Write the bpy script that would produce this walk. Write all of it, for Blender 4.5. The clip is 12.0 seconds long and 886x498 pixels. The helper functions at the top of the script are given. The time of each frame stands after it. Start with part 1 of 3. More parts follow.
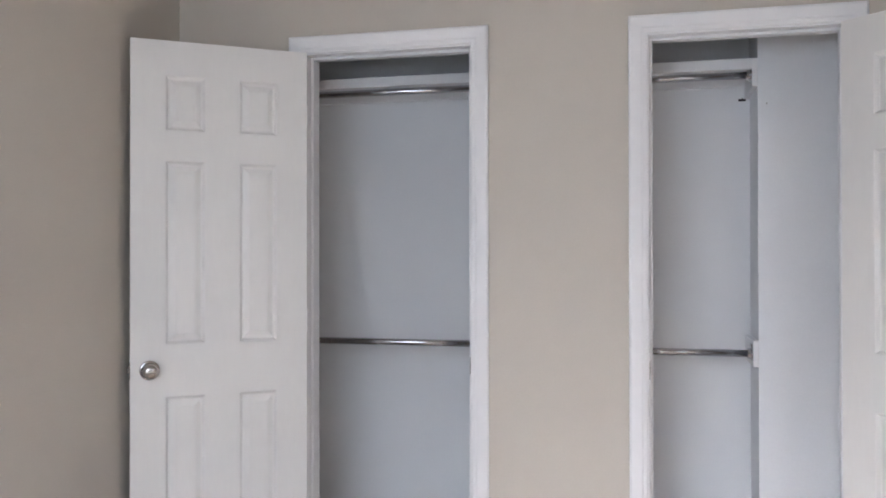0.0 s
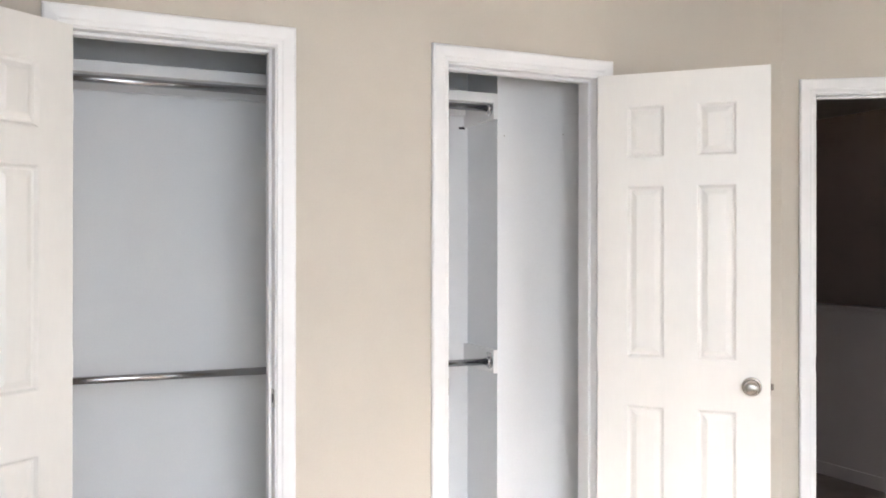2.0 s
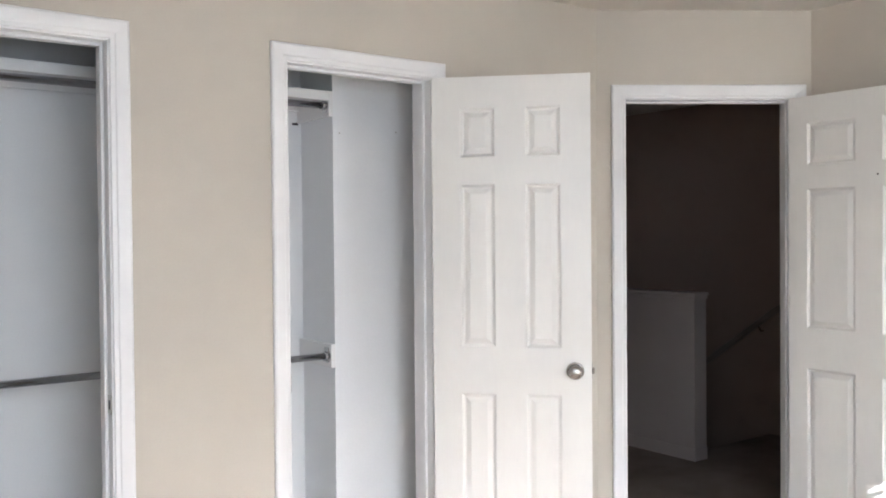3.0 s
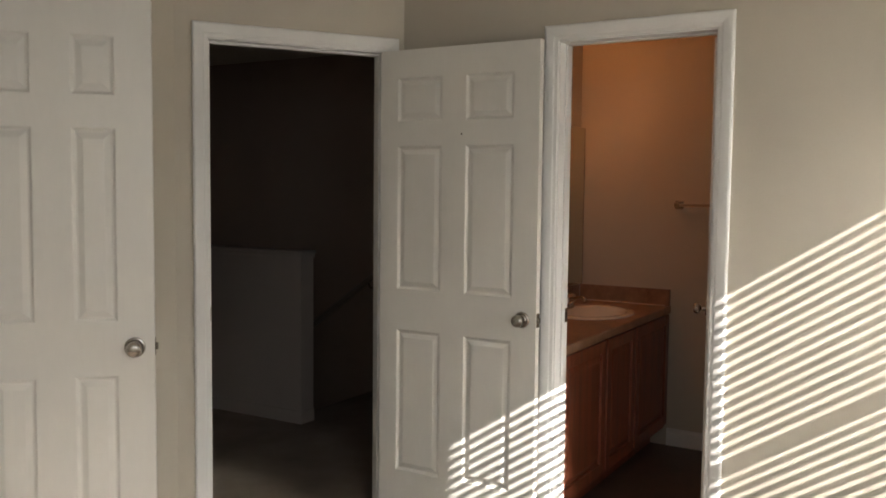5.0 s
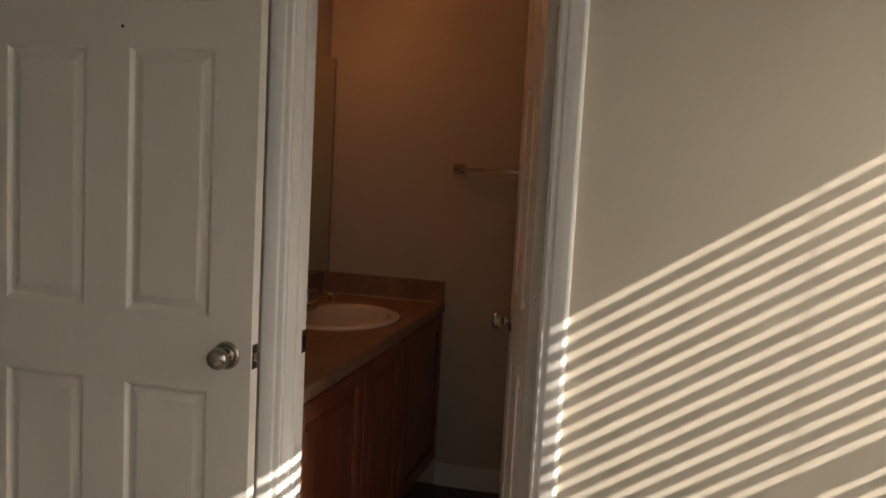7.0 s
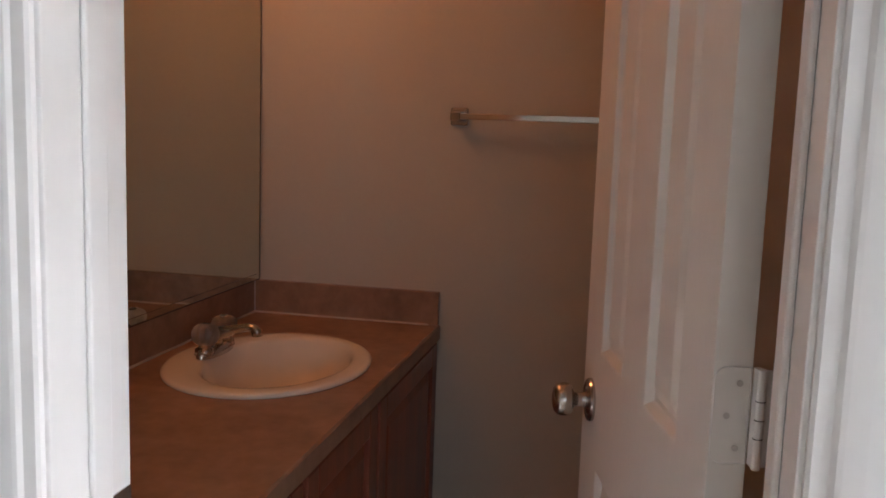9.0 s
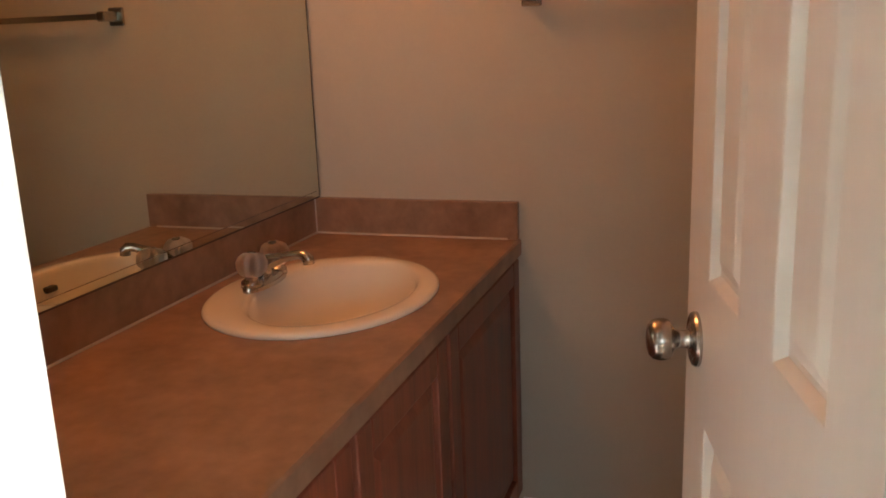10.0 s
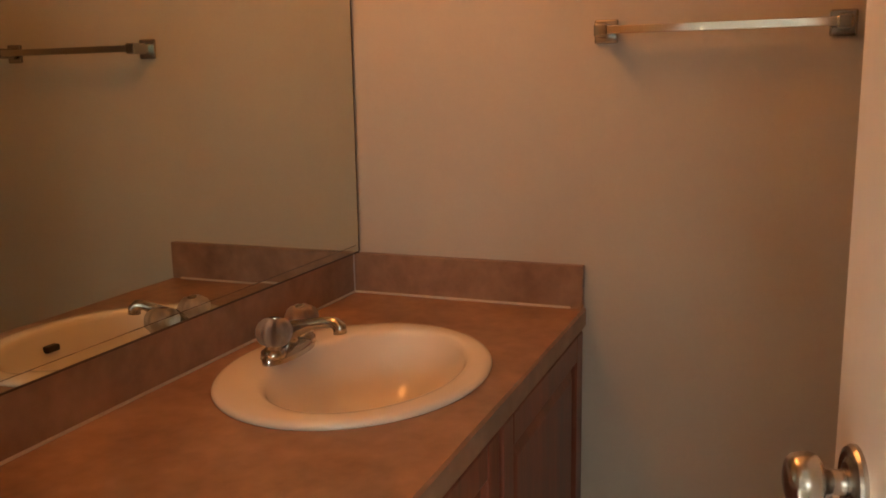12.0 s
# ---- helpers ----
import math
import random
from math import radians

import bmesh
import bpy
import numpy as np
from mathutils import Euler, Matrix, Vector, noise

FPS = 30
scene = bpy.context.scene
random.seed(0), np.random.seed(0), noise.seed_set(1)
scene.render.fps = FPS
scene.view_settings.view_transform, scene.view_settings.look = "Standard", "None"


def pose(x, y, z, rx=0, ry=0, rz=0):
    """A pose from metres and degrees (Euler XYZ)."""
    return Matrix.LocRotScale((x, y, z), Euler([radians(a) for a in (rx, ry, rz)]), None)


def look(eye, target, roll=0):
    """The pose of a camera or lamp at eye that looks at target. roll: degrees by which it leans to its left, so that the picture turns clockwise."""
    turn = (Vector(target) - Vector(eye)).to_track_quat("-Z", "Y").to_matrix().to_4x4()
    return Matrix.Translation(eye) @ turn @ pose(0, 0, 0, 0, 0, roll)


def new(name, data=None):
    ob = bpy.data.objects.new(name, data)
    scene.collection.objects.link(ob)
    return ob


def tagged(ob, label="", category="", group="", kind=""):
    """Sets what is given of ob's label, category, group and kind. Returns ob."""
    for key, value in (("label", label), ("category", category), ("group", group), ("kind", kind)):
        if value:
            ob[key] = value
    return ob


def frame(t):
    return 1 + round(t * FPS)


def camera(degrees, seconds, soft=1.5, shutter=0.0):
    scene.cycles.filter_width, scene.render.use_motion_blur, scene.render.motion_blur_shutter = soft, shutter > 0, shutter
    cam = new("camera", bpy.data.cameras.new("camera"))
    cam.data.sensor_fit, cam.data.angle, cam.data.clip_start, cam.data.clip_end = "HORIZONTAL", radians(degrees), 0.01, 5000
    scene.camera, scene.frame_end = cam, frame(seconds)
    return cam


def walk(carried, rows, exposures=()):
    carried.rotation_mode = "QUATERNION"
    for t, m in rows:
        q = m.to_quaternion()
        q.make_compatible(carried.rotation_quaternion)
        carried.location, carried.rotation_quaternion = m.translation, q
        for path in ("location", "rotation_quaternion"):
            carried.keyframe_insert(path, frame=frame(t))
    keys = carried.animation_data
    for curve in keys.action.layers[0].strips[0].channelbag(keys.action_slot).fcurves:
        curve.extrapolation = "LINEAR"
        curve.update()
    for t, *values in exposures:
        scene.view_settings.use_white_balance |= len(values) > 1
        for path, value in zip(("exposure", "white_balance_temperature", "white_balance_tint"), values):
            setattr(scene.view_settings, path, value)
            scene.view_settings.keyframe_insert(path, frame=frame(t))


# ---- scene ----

# ---- plan, in metres ----
CEIL_Z = 2.430
WA = 0.594
RX = 1.186
CASE_W = 0.064
AX = 2.676
BETA = 34.034
B0 = 0.132
BW = 0.742
CX = 3.476
C0 = -1.272
CW_ = 0.601
BATH_X0 = 3.597
HINGE_DX = 0.152
LEFT_X = -0.503
OPEN_Z = 2.038
DOOR_Z = 2.036
KNOB_Z = 0.948
HINGE_Z = 1.091
TH_L = -143.800
TH_R = -45.267
TH_B = -90.169
TH_C = 13.449
PX = 1.561
PY = 0.360
CLOSET_Y = 0.629
HK_X = 1.533
HK_Z = 1.920
RU_Z = 1.955
RL_Z = 0.971
BATH_Y = -0.691
FX = 5.175
CTR_Z = 0.809
SPL_H = 0.093
CTR_D = 0.541
TOWEL_Z = 1.376
MIR_Y = -0.721
BACK_Y = -3.38
WIN_X0, WIN_X1, WIN_Z0, WIN_Z1 = 2.525, 3.36, 0.752, 2.17
# second back window: unseen, added to carry fill light
WIN2_X0, WIN2_X1 = -0.25, 1.10
RAIL_Z = 0.70
SLAT_PITCH, SLAT_0 = 0.0422, 0.65
HALF_X, HALF_Y = 4.40, 0.80
SINK = (4.638, -0.979)
TAP_DX = 0.014
SPLITS = (4.15, 4.585)
TOWEL_Y = (-1.290, -1.725)
VLX, VLZ = 4.53, 2.04
BULB_GLOW = 13.0
BACK_W, SECOND_W = 1.3, 7.6
DOWN = 1.6
SOFT = 1.7
# side window: made up, sized and placed for its fill lamp
SIDE_Y0, SIDE_Y1 = -3.15, -1.9
SIDE_W = 3.0

# ---- camera ----
cam = camera(53.70, 12.0, soft=SOFT)
PATH = [
    (0, look((1.200, -2.915, 1.323), (0.732, -0.970, 1.338), -0.08)),
    (0.5, look((0.813, -2.951, 1.377), (0.725, -0.952, 1.375), -0.20)),
    (1, look((0.474, -2.900, 1.370), (0.709, -0.914, 1.380), -0.51)),
    (1.5, look((0.213, -2.837, 1.436), (0.728, -0.904, 1.410), -0.18)),
    (2, look((-0.041, -2.686, 1.412), (0.778, -0.862, 1.413), 0.06)),
    (2.5, look((-0.126, -2.651, 1.448), (0.893, -0.930, 1.427), -0.39)),
    (3, look((-0.164, -2.691, 1.452), (1.028, -1.085, 1.419), -0.50)),
    (3.3, look((-0.178, -2.729, 1.457), (1.115, -1.204, 1.410), -0.33)),
    (3.5, look((-0.152, -2.733, 1.462), (1.200, -1.259, 1.413), -0.56)),
    (3.7, look((-0.167, -2.742, 1.472), (1.261, -1.343, 1.408), -0.51)),
    (5.3, look((0.414, -2.554, 1.449), (2.185, -1.635, 1.314), 0.42)),
    (5.5, look((0.528, -2.456, 1.431), (2.335, -1.607, 1.301), 0.22)),
    (6, look((0.902, -2.285, 1.395), (2.771, -1.585, 1.274), 0.96)),
    (6.5, look((1.245, -2.231, 1.393), (3.145, -1.621, 1.263), 1.84)),
    (6.7, look((1.363, -2.185, 1.425), (3.279, -1.636, 1.260), 2.41)),
    (8.3, look((2.517, -1.840, 1.347), (4.477, -1.510, 1.129), 3.30)),
    (8.5, look((2.622, -1.819, 1.350), (4.576, -1.460, 1.119), 3.20)),
    (9, look((2.836, -1.744, 1.336), (4.777, -1.339, 1.075), 1.94)),
    (9.5, look((2.985, -1.724, 1.318), (4.891, -1.223, 0.977), 0.24)),
    (10, look((3.122, -1.737, 1.305), (4.964, -1.122, 0.828), -2.20)),
    (10.5, look((3.160, -1.714, 1.286), (4.980, -1.090, 0.739), -1.15)),
    (11, look((3.195, -1.692, 1.286), (5.013, -1.059, 0.744), -0.94)),
    (11.5, look((3.276, -1.679, 1.287), (5.096, -1.001, 0.812), -1.19)),
    (12, look((3.366, -1.640, 1.283), (5.194, -0.920, 0.915), -1.0)),
]
EXPOSURES = [
    (0.0, 1.73, 5650, 16),
    (0.5, 2.1, 5900, 14),
    (1.0, 2.2, 6000, 14),
    (1.5, 2.25, 6000, 14),
    (2.0, 2.45, 6000, 14),
    (2.5, 2.35, 5850, 13),
    (3.7, 1.88, 5850, 13),
    (5.3, 0.75, 7300, 10),
    (6.0, 0.32, 8200, 11),
    (6.7, 0.1, 8000, 13),
    (8.3, 1.33, 5650, 13),
    (9.0, 1.6, 5850, 14),
    (9.5, 2.12, 6200, 10),
    (10.5, 2.78, 6350, 3),
    (11.5, 2.72, 6750, 1),
    (12.0, 2.66, 7100, 4),
]
walk(cam, PATH, EXPOSURES)

# ---- world, sun, exposure ----
SUN_WAY = Vector((0.30, 1.0, -0.647)).normalized()
world = bpy.data.worlds.new("sky")
scene.world = world
world.use_nodes = True
sky = world.node_tree.nodes.new("ShaderNodeTexSky")
sky.sky_type, sky.sun_disc = "NISHITA", False
sky.sun_elevation = math.asin(-SUN_WAY.z)
sky.sun_rotation = math.atan2(-SUN_WAY.x, -SUN_WAY.y)
world.node_tree.links.new(sky.outputs[0], world.node_tree.nodes["Background"].inputs[0])
world.node_tree.nodes["Background"].inputs[1].default_value = 0.1

sun = new("sun", bpy.data.lights.new("sun", "SUN"))
sun.data.energy, sun.data.angle, sun.data.color = 9.0, radians(0.25), (1.0, 0.98, 0.93)
sun.matrix_world = look((0, -8, 8), Vector((0, -8, 8)) + SUN_WAY)

sky_lamp = new("window_daylight", bpy.data.lights.new("window_daylight", "AREA"))
sky_lamp.data.shape, sky_lamp.data.size, sky_lamp.data.size_y = "RECTANGLE", WIN_X1 - WIN_X0 - 0.1, WIN_Z1 - WIN_Z0 - 0.1
sky_lamp.data.energy, sky_lamp.data.color = BACK_W, (0.95, 0.97, 1.0)
wx, wz = (WIN_X0 + WIN_X1) / 2, (WIN_Z0 + WIN_Z1) / 2
sky_lamp.matrix_world = look((wx, BACK_Y + 0.075, wz), (wx, 0, wz - DOWN))
# fill lamp for the closets, in an unseen window added for it
second_fill = new("added_second_daylight", bpy.data.lights.new("added_second_daylight", "AREA"))
second_fill.data.shape, second_fill.data.size, second_fill.data.size_y = "RECTANGLE", WIN2_X1 - WIN2_X0 - 0.1, WIN_Z1 - WIN_Z0 - 0.1
second_fill.data.energy, second_fill.data.color = SECOND_W, (0.80, 0.91, 1.0)
wx = (WIN2_X0 + WIN2_X1) / 2
second_fill.matrix_world = look((wx, BACK_Y + 0.075, wz), (wx, 0, wz - DOWN))

# side fill lamp, brightens surfaces facing -x from an assumed window
side_fill = new("added_side_daylight", bpy.data.lights.new("added_side_daylight", "AREA"))
side_fill.data.shape, side_fill.data.size, side_fill.data.size_y = "RECTANGLE", SIDE_Y1 - SIDE_Y0 - 0.1, WIN_Z1 - WIN_Z0 - 0.1
side_fill.data.energy, side_fill.data.color = SIDE_W, (0.78, 0.90, 1.0)
side_fill.matrix_world = look((LEFT_X + 0.10, (SIDE_Y0 + SIDE_Y1) / 2, wz), (3, (SIDE_Y0 + SIDE_Y1) / 2, wz - DOWN))


# ---- materials ----
def material(name, colour, rough=0.6, metal=0.0, vary=0.06, grain=60.0, bump=0.1, stain=2.0, stretch=(1, 1, 1), tint=None, gloss=0.5, depth=0.002):
    """A procedural surface: base colour with a broad and a fine variation, and fine relief."""
    m = bpy.data.materials.new(name)
    m.use_nodes = True
    nt = m.node_tree
    p = nt.nodes["Principled BSDF"]
    p.inputs["Metallic"].default_value = metal
    p.inputs["Specular IOR Level"].default_value = gloss
    where = nt.nodes.new("ShaderNodeTexCoord")
    squash = nt.nodes.new("ShaderNodeMapping")
    squash.inputs["Scale"].default_value = stretch
    nt.links.new(where.outputs["Object"], squash.inputs[0])
    broad, fine = nt.nodes.new("ShaderNodeTexNoise"), nt.nodes.new("ShaderNodeTexNoise")
    broad.inputs["Scale"].default_value, broad.inputs["Detail"].default_value = stain, 4
    fine.inputs["Scale"].default_value, fine.inputs["Detail"].default_value = grain, 5
    nt.links.new(squash.outputs[0], broad.inputs["Vector"])
    nt.links.new(squash.outputs[0], fine.inputs["Vector"])
    both = nt.nodes.new("ShaderNodeMath")
    both.operation = "ADD"
    half = nt.nodes.new("ShaderNodeMath")
    half.operation, half.inputs[1].default_value = "MULTIPLY", 0.5
    nt.links.new(fine.outputs["Fac"], half.inputs[0])
    nt.links.new(broad.outputs["Fac"], both.inputs[0])
    nt.links.new(half.outputs[0], both.inputs[1])
    ramp = nt.nodes.new("ShaderNodeValToRGB")
    ramp.color_ramp.elements[0].position, ramp.color_ramp.elements[1].position = 0.5, 1.0
    dark = tint or [c * (1 - vary) for c in colour]
    lite = [min(1, c * (1 + vary)) for c in colour]
    ramp.color_ramp.elements[0].color = (*dark, 1)
    ramp.color_ramp.elements[1].color = (*lite, 1)
    nt.links.new(both.outputs[0], ramp.inputs[0])
    nt.links.new(ramp.outputs[0], p.inputs["Base Color"])
    worn = nt.nodes.new("ShaderNodeMapRange")
    worn.inputs["To Min"].default_value, worn.inputs["To Max"].default_value = max(0.02, rough - 0.06), min(1, rough + 0.06)
    nt.links.new(broad.outputs["Fac"], worn.inputs[0])
    nt.links.new(worn.outputs[0], p.inputs["Roughness"])
    if bump:
        relief = nt.nodes.new("ShaderNodeBump")
        relief.inputs["Strength"].default_value, relief.inputs["Distance"].default_value = bump, depth
        nt.links.new(fine.outputs["Fac"], relief.inputs["Height"])
        nt.links.new(relief.outputs[0], p.inputs["Normal"])
    return m


PAINT = material("beige_wall_paint", (0.555, 0.503, 0.43), 0.62, vary=0.035, grain=140, bump=0.13, stain=1.3)
CLOSET = material("white_closet_paint", (0.86, 0.865, 0.87), 0.65, vary=0.03, grain=140, bump=0.2, stain=1.5)
# white half wall: hallway shade is put into this greige colour
HALF_SHADED = material("greige_shaded_half_wall", (0.385, 0.33, 0.305), 0.6, vary=0.05, grain=140, bump=0.2, stain=1.5)
# hall walls: the hall's dimness is partly put into this darker taupe
HALL_DIMMED = material("taupe_dimmed_hall_wall", (0.36, 0.265, 0.21), 0.65, vary=0.04, grain=140, bump=0.2, stain=1.3)
CEIL = material("textured_ceiling_paint", (0.68, 0.63, 0.56), 0.85, vary=0.05, grain=90, bump=0.6, stain=2, depth=0.006)
TRIM = material("white_trim_enamel", (0.82, 0.81, 0.80), 0.36, vary=0.025, grain=30, bump=0.05, stain=3)
DOOR = material("white_door_enamel", (0.765, 0.742, 0.70), 0.36, vary=0.025, grain=70, bump=0.08, stain=2.5, stretch=(1, 1, 0.25))
CARPET = material("brown_carpet", (0.28, 0.225, 0.185), 0.97, vary=0.25, grain=220, bump=0.9, stain=3, gloss=0.1, depth=0.008)
VINYL = material("dark_vinyl_floor", (0.11, 0.075, 0.055), 0.45, vary=0.25, grain=40, bump=0.1, stain=6)
NICKEL = material("satin_nickel", (0.46, 0.43, 0.40), 0.24, 1.0, vary=0.05, grain=120, bump=0.02)
CHROME = material("chrome", (0.72, 0.71, 0.70), 0.09, 1.0, vary=0.03, grain=60, bump=0.0)
# rougher chrome, dark room reflections put into its lower base colour
DARKCHROME = material("chrome_with_dark_reflection", (0.50, 0.485, 0.47), 0.17, 1.0, vary=0.08, grain=40, bump=0.0, stain=12)
STEEL = material("chrome_closet_rod", (0.55, 0.55, 0.56), 0.16, 1.0, vary=0.05, grain=50, bump=0.0)
SCREW = material("painted_screw_head", (0.50, 0.47, 0.44), 0.45, 0.3, vary=0.1, grain=60, bump=0.0)
DARK = material("dark_metal", (0.035, 0.03, 0.027), 0.45, 0.6, vary=0.2, grain=60, bump=0.0)
EDGE = material("tarnished_mirror_edge", (0.09, 0.055, 0.035), 0.5, vary=0.3, grain=80, bump=0.0)
LAMINATE = material("brown_mottled_laminate", (0.345, 0.205, 0.135), 0.36, vary=0.2, grain=34, bump=0.03, stain=7, tint=(0.21, 0.120, 0.078))
CAULK = material("white_caulk", (0.60, 0.51, 0.44), 0.5, vary=0.1, grain=60, bump=0.1)
CHERRY = material("cherry_stained_wood", (0.27, 0.078, 0.043), 0.34, vary=0.2, grain=26, bump=0.06, stain=4, stretch=(6, 6, 0.5), tint=(0.14, 0.044, 0.024))
CERAMIC = material("almond_ceramic", (0.80, 0.72, 0.62), 0.12, vary=0.015, grain=20, bump=0.0)
MIRROR = material("mirror_silver", (0.66, 0.67, 0.58), 0.03, 1.0, vary=0.01, grain=10, bump=0.0)
MIRROR.node_tree.nodes["Principled BSDF"].inputs["Roughness"].default_value = 0.0
for link in list(MIRROR.node_tree.links):
    if link.to_socket.name == "Roughness":
        MIRROR.node_tree.links.remove(link)
BLIND = material("white_faux_wood", (0.74, 0.72, 0.67), 0.45, vary=0.04, grain=40, bump=0.05, stretch=(0.2, 3, 3))
RAILWOOD = material("dark_rail_wood", (0.27, 0.215, 0.175), 0.4, vary=0.2, grain=30, bump=0.05, stretch=(4, 0.5, 4))


def clear(name, colour, rough, ior):
    m = bpy.data.materials.new(name)
    m.use_nodes = True
    p = m.node_tree.nodes["Principled BSDF"]
    p.inputs["Base Color"].default_value = (*colour, 1)
    p.inputs["Roughness"].default_value = rough
    p.inputs["IOR"].default_value = ior
    p.inputs["Transmission Weight"].default_value = 1.0
    return m


GLASS = clear("window_glass", (0.97, 0.99, 0.98), 0.0, 1.45)
ACRYLIC = clear("frosted_acrylic", (0.66, 0.60, 0.57), 0.34, 1.40)
BULB = bpy.data.materials.new("warm_bulb_glass")
BULB.use_nodes = True
_b = BULB.node_tree.nodes["Principled BSDF"]
_b.inputs["Base Color"].default_value = (0.9, 0.85, 0.75, 1)
_b.inputs["Emission Color"].default_value = (1.0, 0.36, 0.108, 1)
_b.inputs["Emission Strength"].default_value = BULB_GLOW


# ---- mesh helpers ----
def linked(name, bm, mat, parent=None, label="", smooth=False, m=None):
    bmesh.ops.recalc_face_normals(bm, faces=bm.faces)
    me = bpy.data.meshes.new(name)
    bm.to_mesh(me)
    bm.free()
    me.materials.append(mat)
    if smooth:
        me.polygons.foreach_set("use_smooth", [True] * len(me.polygons))
    ob = new(name, me)
    if m is not None:
        ob.matrix_basis = m
    if parent is not None:
        ob.parent = parent
    if label:
        tagged(ob, label)
    return ob


def part(name, bm, mat, parent, label="", smooth=False, m=None):
    """One mesh object under a thing or under a part."""
    return linked(name, bm, mat, parent, label, smooth, m)


def thing(name, m, label, category, group="", kind=""):
    return tagged(placed(new(name), m), label, category, group, kind)


def placed(ob, m):
    ob.matrix_basis = m
    return ob


def box(bm, x0, x1, y0, y1, z0, z1, bevel=0.0):
    made = bmesh.ops.create_cube(bm, size=1, matrix=Matrix.LocRotScale(((x0 + x1) / 2, (y0 + y1) / 2, (z0 + z1) / 2), None, (x1 - x0, y1 - y0, z1 - z0)))
    if bevel:
        edges = list({e for v in made["verts"] for e in v.link_edges})
        bmesh.ops.bevel(bm, geom=edges, offset=bevel, segments=2, affect="EDGES", profile=0.5)
    return bm


def boxes(*rows, bevel=0.0):
    bm = bmesh.new()
    for r in rows:
        box(bm, *r, bevel=bevel)
    return bm


def lathe(profile, seg=24, m=Matrix(), bm=None, lobes=0, lobe=0.0):
    """Rings of (radius, height) turned about z; lobes give a fluted outline."""
    bm = bm or bmesh.new()
    rings = []
    for r, z in profile:
        ring = []
        for i in range(seg):
            a = 2 * math.pi * i / seg
            rr = r * (1 + lobe * math.cos(lobes * a)) if lobes else r
            ring.append(bm.verts.new(m @ Vector((rr * math.cos(a), rr * math.sin(a), z))))
        rings.append(ring)
    for a, b in zip(rings, rings[1:]):
        for i in range(seg):
            bm.faces.new((a[i], a[(i + 1) % seg], b[(i + 1) % seg], b[i]))
    bm.faces.new(rings[0])
    bm.faces.new(rings[-1])
    return bm


def tube(points, radii, seg=14, bm=None):
    """A round bar through points, with a radius at each."""
    bm = bm or bmesh.new()
    pts = [Vector(p) for p in points]
    rings = []
    for i, p in enumerate(pts):
        way = (pts[min(i + 1, len(pts) - 1)] - pts[max(i - 1, 0)]).normalized()
        q = way.to_track_quat("Z", "Y")
        r = radii[i] if isinstance(radii, (list, tuple)) else radii
        rings.append([bm.verts.new(p + q @ Vector((r * math.cos(2 * math.pi * k / seg), r * math.sin(2 * math.pi * k / seg), 0))) for k in range(seg)])
    for a, b in zip(rings, rings[1:]):
        for k in range(seg):
            bm.faces.new((a[k], a[(k + 1) % seg], b[(k + 1) % seg], b[k]))
    bm.faces.new(rings[0])
    bm.faces.new(rings[-1])
    return bm


def loft(rings, close=True):
    """Quads between rings of points; the last ring is filled."""
    bm = bmesh.new()
    vs = [[bm.verts.new(p) for p in ring] for ring in rings]
    n = len(vs[0])
    for a, b in zip(vs, vs[1:]):
        for i in range(n):
            bm.faces.new((a[i], a[(i + 1) % n], b[(i + 1) % n], b[i]))
    if close:
        bm.faces.new(vs[-1])
    return bm


# ---- walls, floor, ceiling ----
def wall(name, m, x0, x1, depth, mat, label, openings=(), height=CEIL_Z, low=0.0):
    """A wall whose room face is the local plane y = 0; openings are (x0, x1, z0, z1) and go right through."""
    bm = bmesh.new()
    at = x0
    for a, b, z0, z1 in openings:
        box(bm, at, a, 0, depth, low, height)
        if z0 > low:
            box(bm, a, b, 0, depth, low, z0)
        box(bm, a, b, 0, depth, z1, height)
        at = b
    box(bm, at, x1, 0, depth, low, height)
    bmesh.ops.remove_doubles(bm, verts=bm.verts, dist=1e-5)
    return tagged(linked(name, bm, mat, m=m), label, "wall", kind="structure")


JAMB = 0.018
WD = 0.12
A_M = pose(0, 0, 0)
B_M = pose(AX, 0, 0, 0, 0, -BETA)
C_M = pose(CX, C0, 0, 0, 0, -90)
B_DIR = Vector((math.cos(radians(BETA)), -math.sin(radians(BETA)), 0))
BC_Y = -(CX - AX) * math.tan(radians(BETA))
B_LEN = (CX - AX) / math.cos(radians(BETA))
HEAD = OPEN_Z + JAMB
CD = BATH_X0 - CX

wall("wall_closets", A_M, LEFT_X - 0.1, AX + 0.05, WD, PAINT, "beige painted bedroom wall with two closet doorways",
     [(-JAMB, WA + JAMB, 0, HEAD), (RX - JAMB, RX + WA + JAMB, 0, HEAD)])
wall("wall_diagonal", B_M, -0.05, B_LEN + 0.05, WD, PAINT, "beige diagonal corner wall with the hallway doorway", [(B0 - JAMB, B0 + BW + JAMB, 0, HEAD)])
wall("wall_bathroom_side", C_M, C0 - BC_Y - 0.05, C0 - BACK_Y + 0.1, CD, PAINT, "beige wall with the bathroom doorway, sunlit in stripes", [(-JAMB, CW_ + JAMB, 0, HEAD)])
wall("wall_left", pose(LEFT_X, -5, 0, 0, 0, 90), 0.5, 5.9, 0.14, PAINT, "beige bedroom side wall with an unseen window added for fill light", [(SIDE_Y0 + 5, SIDE_Y1 + 5, WIN_Z0, WIN_Z1)])
